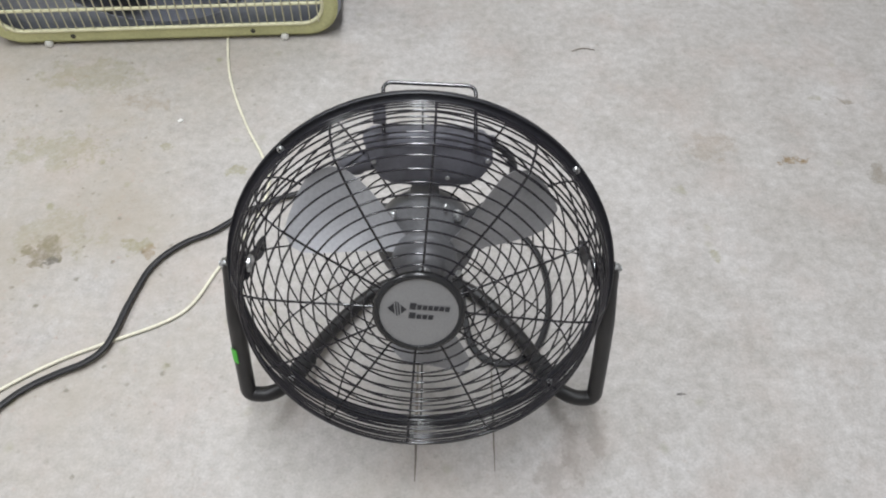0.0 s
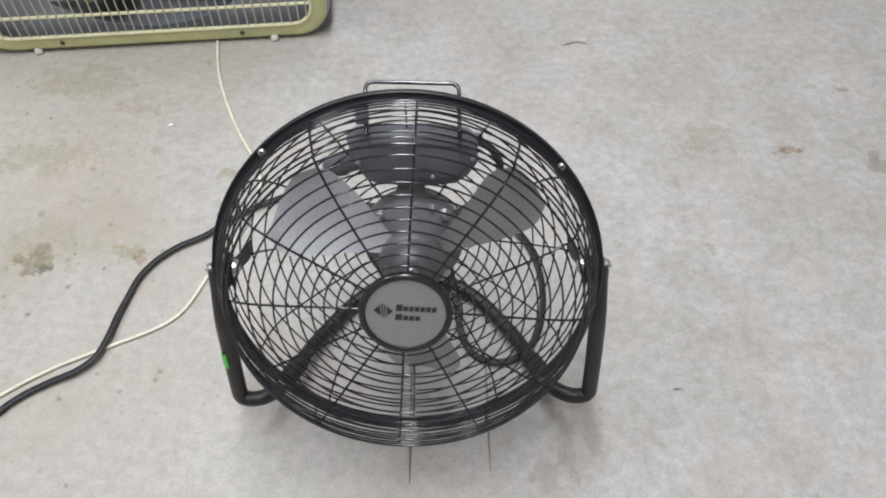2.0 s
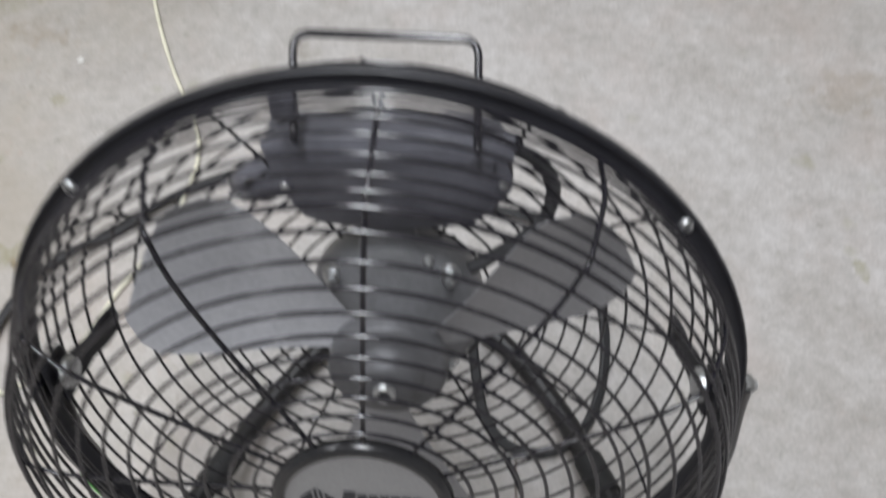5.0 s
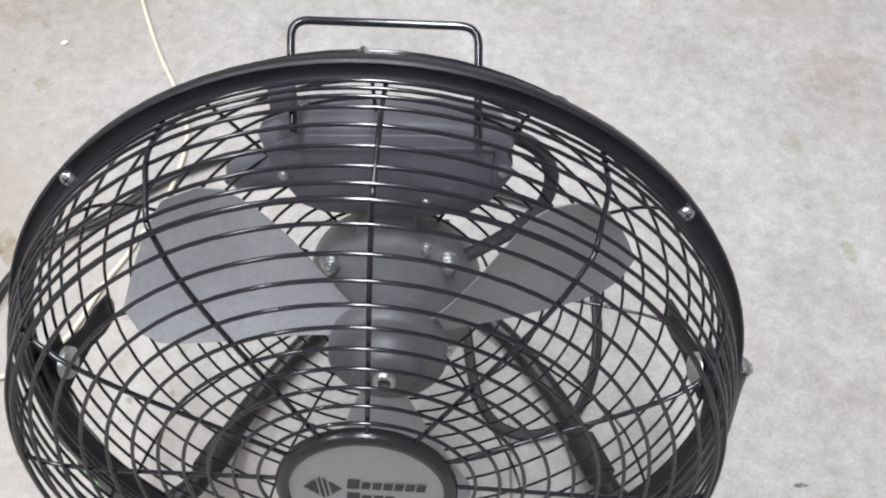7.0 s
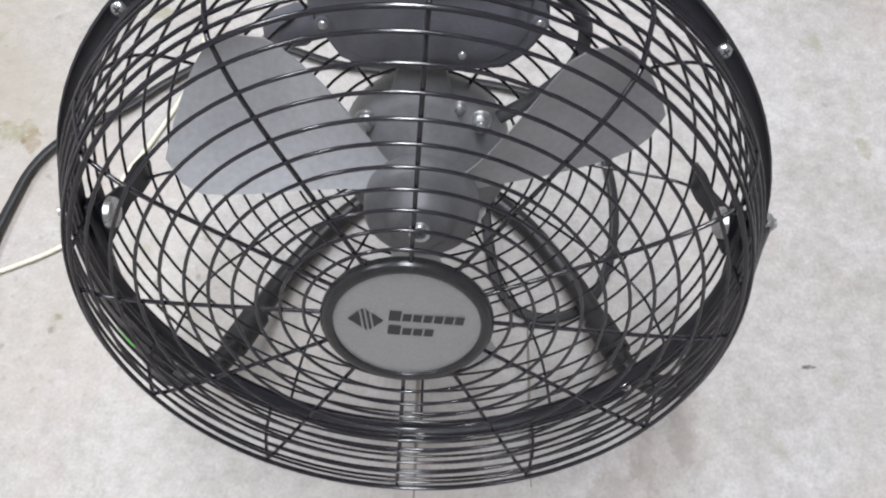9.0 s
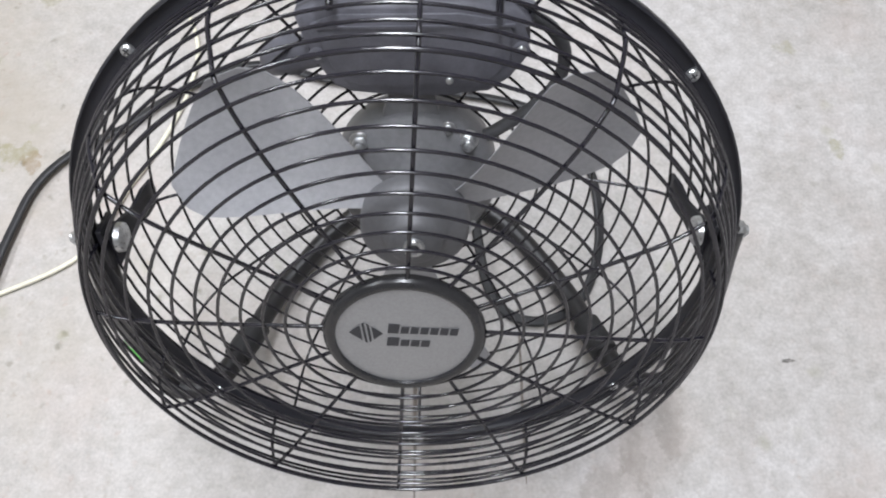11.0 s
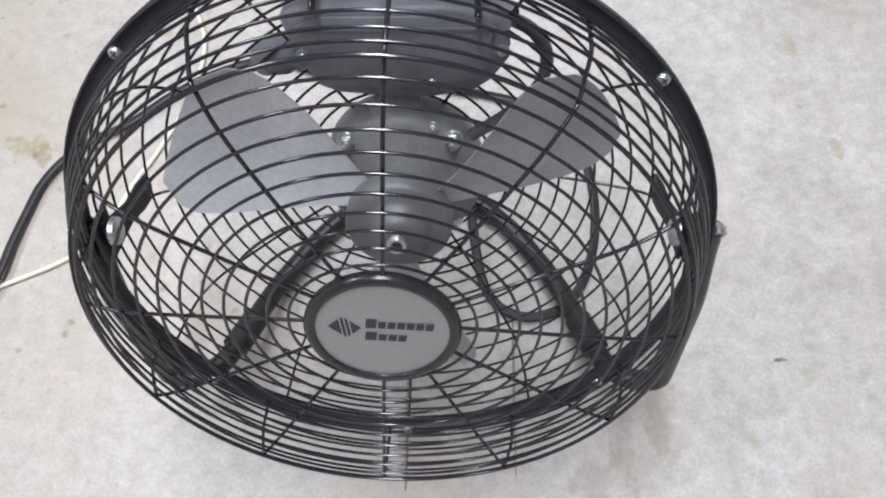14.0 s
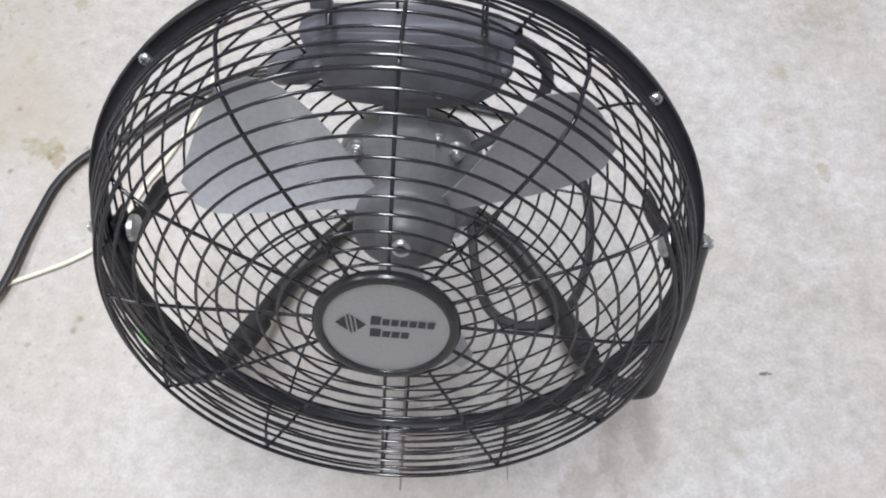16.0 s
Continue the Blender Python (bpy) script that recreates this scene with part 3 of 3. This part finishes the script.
# brackets, pivot bolts and wing knobs
for s in (-1, 1):
    strip = slab([(-0.060, -0.0125), (-0.060, 0.0150), (-0.076, 0.0110), (-0.090, 0.0075), (-0.104, 0.0105), (-0.117, 0.0090), (-0.119, 0.0010), (-0.116, -0.0085), (-0.102, -0.0090), (-0.088, -0.0055), (-0.076, -0.0080)], -0.0011, 0.0011, 0.0004)
    turn = Matrix(((0, 0, 1, s * 0.1715), (0, 1, 0, 0.002), (1, 0, 0, 0), (0, 0, 0, 1)))
    lean = Matrix.Translation((s * 0.1715, 0, -0.06)) @ Matrix.Rotation(radians(7 * s), 4, "Y") @ Matrix.Translation((-s * 0.1715, 0, 0.06))
    br = head("pivot_bracket", moved(strip, lean @ turn), BLACK, label="black pressed steel pivot bracket")
    head("bracket_flange", moved(block(0.003, 0.028, 0.020, 0.001), Matrix.Translation((s * 0.1738, 0.006, -0.064))), BLACK, br)
    m = Matrix.Translation((s * 0.1685, 0.0075, -0.065)) @ Matrix.Rotation(radians(-90 * s), 4, "Y")
    head("pivot_bolt", moved(join(revolve([(0, 0.0045), (0.006, 0.0043), (0.0085, 0.003), (0.009, 0.0), (0, 0)], 24), revolve([(0, 0), (0.0028, 0), (0.0028, -0.024), (0, -0.024)], 12)), m), STEEL, br, "domed zinc pivot bolt")
    m = Matrix.Translation((s * 0.1895, 0.0060, -0.067)) @ Matrix.Rotation(radians(90 * s), 4, "Y")
    hexa = slab([(0.0056 * math.cos(radians(60 * k)), 0.0056 * math.sin(radians(60 * k))) for k in range(6)], 0.0, 0.006, 0.0008)
    head("pivot_nut", moved(join(hexa, revolve([(0, 0.0085), (0.003, 0.008), (0.003, 0.0), (0, 0)], 12)), m), STEEL, br, "bright hexagon nut")

# tube stand: one bent tube from pivot to pivot
left = [(-0.1872, 0.0665, 0.246), (-0.1880, 0.0600, 0.226), (-0.1914, 0.0440, 0.185), (-0.1948, 0.0395, 0.145), (-0.1975, 0.0310, 0.098), (-0.1990, 0.0200, 0.049), (-0.1780, 0.0185, 0.049), (-0.1590, 0.0300, 0.046), (-0.1445, 0.0640, 0.034), (-0.1265, 0.1120, 0.016), (-0.085, 0.172, 0.0095), (-0.045, 0.205, 0.0095)]
right = [(-x, y, z) for x, y, z in left[::-1]]
stand = part("stand", tube(rounded(left + right, 0.030, 9), 0.0089, 14), TUBE, fan, "bent black steel tube stand")
for s in (-1, 1):
    a, b = Vector((s * 0.1520, 0.0470, 0.0395)), Vector((s * 0.1400, 0.0765, 0.0290))
    cap = part("rubber_foot", tube([a, a.lerp(b, 0.08), a.lerp(b, 0.92), b], 0.0114, 16), RUBBER, stand, "black rubber foot sleeve")
    part("foot_screw", moved(screw(0.003, 0.002), pose(*(a.lerp(b, 0.5) + Vector((0, 0, 0.0103))))), RUBBER, stand)
    # flattened lug at the pivot
    part("pivot_lug", moved(block(0.004, 0.015, 0.020, 0.0015), pose(s * 0.1868, 0.0665, 0.246, -10)), TUBE, stand)
arc = []
for i in range(6):
    a = radians(196 + 13 * i)
    arc.append((math.cos(a) * 0.0094, math.sin(a) * 0.0094))
V, Fs = [], []
for k, z in enumerate((0.113, 0.137)):
    t = (z - 0.06) / 0.09
    cx, cy = -0.1990 + 0.0036 * t, 0.0255 + 0.0135 * t
    V += [(cx + x, cy + y, z) for x, y in arc]
for i in range(5):
    Fs.append((i, i + 1, 7 + i, 6 + i))
part("sticker", (V, Fs), GREEN, stand, "small bright green sticker")

# power cord of the drum fan: flat ribbed jacket, lying on the floor
CP = [(0.030, 0.235, 0.10), (0.045, 0.200, 0.03), (0.060, 0.115, 0.007), (0.093, 0.086, 0.006), (0.137, 0.100, 0.006), (0.162, 0.156, 0.006), (0.163, 0.228, 0.006), (0.140, 0.284, 0.006), (0.093, 0.314, 0.006), (0.0, 0.333, 0.006), (-0.095, 0.345, 0.006),
      (-0.164, 0.366, 0.006), (-0.221, 0.348, 0.007), (-0.262, 0.322, 0.0065), (-0.281, 0.306, 0.006), (-0.302, 0.288, 0.006), (-0.334, 0.270, 0.006), (-0.360, 0.246, 0.006), (-0.376, 0.219, 0.006), (-0.384, 0.187, 0.0065), (-0.390, 0.156, 0.0075), (-0.394, 0.126, 0.0085), (-0.402, 0.098, 0.0085), (-0.421, 0.079, 0.0075), (-0.451, 0.064, 0.006), (-0.480, 0.046, 0.0055), (-0.505, 0.021, 0.0055), (-0.56, -0.05, 0.0055), (-0.66, -0.16, 0.0055), (-0.85, -0.25, 0.0055)]
sec = []
for k in range(18):
    a = 2 * math.pi * k / 18
    sec.append((math.cos(a) * 0.0046, math.sin(a) * 0.0029 * (1 - 0.22 * (1 if k in (4, 5, 13, 14) else 0))))
part("power_cord", tube(smooth_path(CP, 8), 0, section=sec), CORD, fan, "black ribbed power cord lying on the concrete")

# ---- old box fan standing behind ----
BX = pose(-0.4560, 0.7125, 0, 0, 0, 4.26)
boxfan = new("box_fan")
boxfan.matrix_world = BX
tagged(boxfan, "old yellow metal box fan with cream bars standing on white feet", "fan")
W, H, Z0, D = 0.595, 0.565, 0.006, 0.13


def upright(vf):
    """Outline axes x, y become x, z; depth runs back along y."""
    return [Vector((p[0], -p[2], p[1] + Z0 + H / 2)) for p in map(Vector, vf[0])], vf[1]


def frame_ring(w, h, r, wi, hi, ri, z0, z1, steps=7):
    a, b = round_rect(w, h, r, steps), round_rect(wi, hi, ri, steps)
    n = len(a)
    V = [(x, y, z1) for x, y in a] + [(x, y, z1) for x, y in b] + [(x, y, z0) for x, y in a] + [(x, y, z0) for x, y in b]
    Fs = []
    for i in range(n):
        j = (i + 1) % n
        Fs += [(i, j, n + j, n + i), (2 * n + i, 3 * n + i, 3 * n + j, 2 * n + j), (i, 2 * n + i, 2 * n + j, j), (n + i, n + j, 3 * n + j, 3 * n + i)]
    return V, Fs


front_panel = part("front_frame", upright(join(frame_ring(W, H, 0.055, W - 0.012, H - 0.012, 0.05, -0.012, 0.000), frame_ring(W - 0.012, H - 0.012, 0.05, W - 0.046, H - 0.046, 0.038, -0.006, 0.004))), YELLOW, boxfan, "yellow enamelled front frame with rounded corners")
part("inner_bead", upright((tube([(x, y, 0.004) for x, y in round_rect(W - 0.052, H - 0.052, 0.036)], 0.0032, 8, True))), CREAM, boxfan)
part("casing", upright(frame_ring(W + 0.010, H - 0.002, 0.055, W - 0.002, H - 0.010, 0.05, -D, -0.012)), BLUEGREY, boxfan, "blue-grey steel casing")
back = frame_ring(W - 0.010, H - 0.010, 0.045, 0.530, 0.530, 0.2649, -0.026, -0.024, 20)
part("shroud", upright(back), BLUEGREY, boxfan, "blue-grey plate with round opening")
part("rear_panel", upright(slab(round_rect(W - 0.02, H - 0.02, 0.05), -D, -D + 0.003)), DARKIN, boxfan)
for k in range(9):
    y = -H / 2 + 0.0655 + 0.0525 * k
    if abs(y) < H / 2 - 0.03:
        part("crossbar", upright(tube([(-W / 2 + 0.024, y, 0.003), (0, y, 0.0035), (W / 2 - 0.024, y, 0.003)], 0.0030, 8)), CREAM, boxfan, "cream enamelled cross bar")
n = 37
for k in range(n):
    x = -W / 2 + 0.035 + (W - 0.07) * k / (n - 1)
    part("grille_wire", upright(tube([(x, -H / 2 + 0.024, 0.0), (x, -H / 2 + 0.032, 0.0062), (x, H / 2 - 0.032, 0.0062), (x, H / 2 - 0.024, 0.0)], 0.00125, 6)), PALEWIRE, boxfan)
for x, y in ((-0.158, -H / 2 + 0.013), (0.147, -H / 2 + 0.013), (W / 2 - 0.013, -0.163), (-W / 2 + 0.013, -0.163), (-0.135, H / 2 - 0.011), (0.15, H / 2 - 0.011)):
    part("frame_screw", upright(moved(screw(0.0046, 0.0025), pose(x, y, 0.003))), DARKIN, front_panel, "dark screw head")
bhub = part("blade_hub", upright(moved(revolve([(0, 0.02), (0.04, 0.018), (0.05, 0.0), (0.05, -0.03), (0, -0.03)], 32), pose(0, 0, -0.046))), CARAMEL, boxfan)
for k in range(5):
    a0 = radians(231 + 72 * k)
    V, Fs = [], []
    for i in range(9):
        r = 0.045 + 0.192 * i / 8
        half = radians(29) * (0.75 + 0.25 * math.sin(math.pi * i / 8)) * (1 if i < 7 else (0.9 if i == 7 else 0.66))
        for j in range(9):
            v = -1 + j / 4
            V.append((r * math.cos(a0 + half * v), r * math.sin(a0 + half * v), -0.050 + 0.022 * v))
    for i in range(8):
        for j in range(8):
            Fs.append((i * 9 + j, i * 9 + j + 1, (i + 1) * 9 + j + 1, (i + 1) * 9 + j))
    o = part("blade", upright((V, Fs)), CARAMEL, bhub, "olive-yellow plastic blade")
    md = o.modifiers.new("thick", "SOLIDIFY")
    md.thickness = 0.003
for x in (-0.204, 0.200):
    part("foot", moved(revolve([(0, 0.0), (0.0052, 0.0), (0.0070, 0.002), (0.0068, 0.007), (0.0050, 0.0105), (0.0, 0.011)], 20), pose(x, -0.003, 0)), WHITE, boxfan, "white plastic foot")
    part("foot", moved(revolve([(0, 0.0), (0.0052, 0.0), (0.0070, 0.002), (0.0068, 0.007), (0.0050, 0.0105), (0.0, 0.011)], 20), pose(x, D - 0.02, 0)), WHITE, boxfan, "white plastic foot")

# ivory cord of the box fan
IP = [(-0.37, 0.80, 0.003), (-0.356, 0.719, 0.003), (-0.345, 0.66, 0.003), (-0.333, 0.613, 0.003), (-0.312, 0.556, 0.003), (-0.284, 0.494, 0.003), (-0.253, 0.436, 0.003), (-0.236, 0.385, 0.003), (-0.243, 0.320, 0.003), (-0.268, 0.255, 0.003), (-0.284, 0.224, 0.003),
      (-0.306, 0.170, 0.003), (-0.337, 0.141, 0.003), (-0.402, 0.110, 0.003), (-0.458, 0.082, 0.003), (-0.514, 0.043, 0.003), (-0.60, -0.03, 0.003), (-0.80, -0.16, 0.003)]
icord = part("power_cord", tube(smooth_path(IP, 8), 0, section=[(math.cos(2 * math.pi * k / 12) * 0.0022, math.sin(2 * math.pi * k / 12) * 0.0019) for k in range(12)]), IVORY, None, "")
tagged(icord, "thin ivory power cord winding over the concrete floor", "cord")

# ---- litter on the floor ----
tw = part("twig", tube(smooth_path([(0.246, 0.700, 0.0016), (0.258, 0.706, 0.002), (0.272, 0.708, 0.002), (0.287, 0.704, 0.0010)], 4), 0.0008, 6), TWIG, None)
tagged(tw, "small dark dry twig lying on the concrete", "twig")
ch = part("paint_chip", slab([(-0.400, 0.512), (-0.394, 0.511), (-0.391, 0.516), (-0.397, 0.519)], 0.0, 0.0018, 0.0003), CHIP, None)
tagged(ch, "tiny pale paint chip lying on the concrete", "chip")

# fine dark lines along y, thin strips just above the slab
DARK_LINE = surface("dark_line", (0.22, 0.19, 0.165), 0.8, vary=0.3, scale=60)
for x, y0, y1, w in ((-0.0065, -0.064, 0.10, 0.0034), (0.0855, -0.052, 0.10, 0.0024)):
    n = 14
    V, Fs = [], []
    for i in range(n + 1):
        y = y0 + (y1 - y0) * i / n
        j = 0.0006 * noise.noise(Vector((x * 50, y * 60, 0)))
        h = w * 0.5 * (0.35 + 0.65 * min(1.0, 3.0 * min(i, n - i) / n))
        V += [(x + j - h, y, 0.0004), (x + j + h, y, 0.0004)]
    Fs = [(2 * i, 2 * i + 1, 2 * i + 3, 2 * i + 2) for i in range(n)]
    o = new("dark_line", mesh_of("dark_line", V, Fs, DARK_LINE))
    tagged(o, "fine dark line on the concrete slab", "score line", kind="structure")
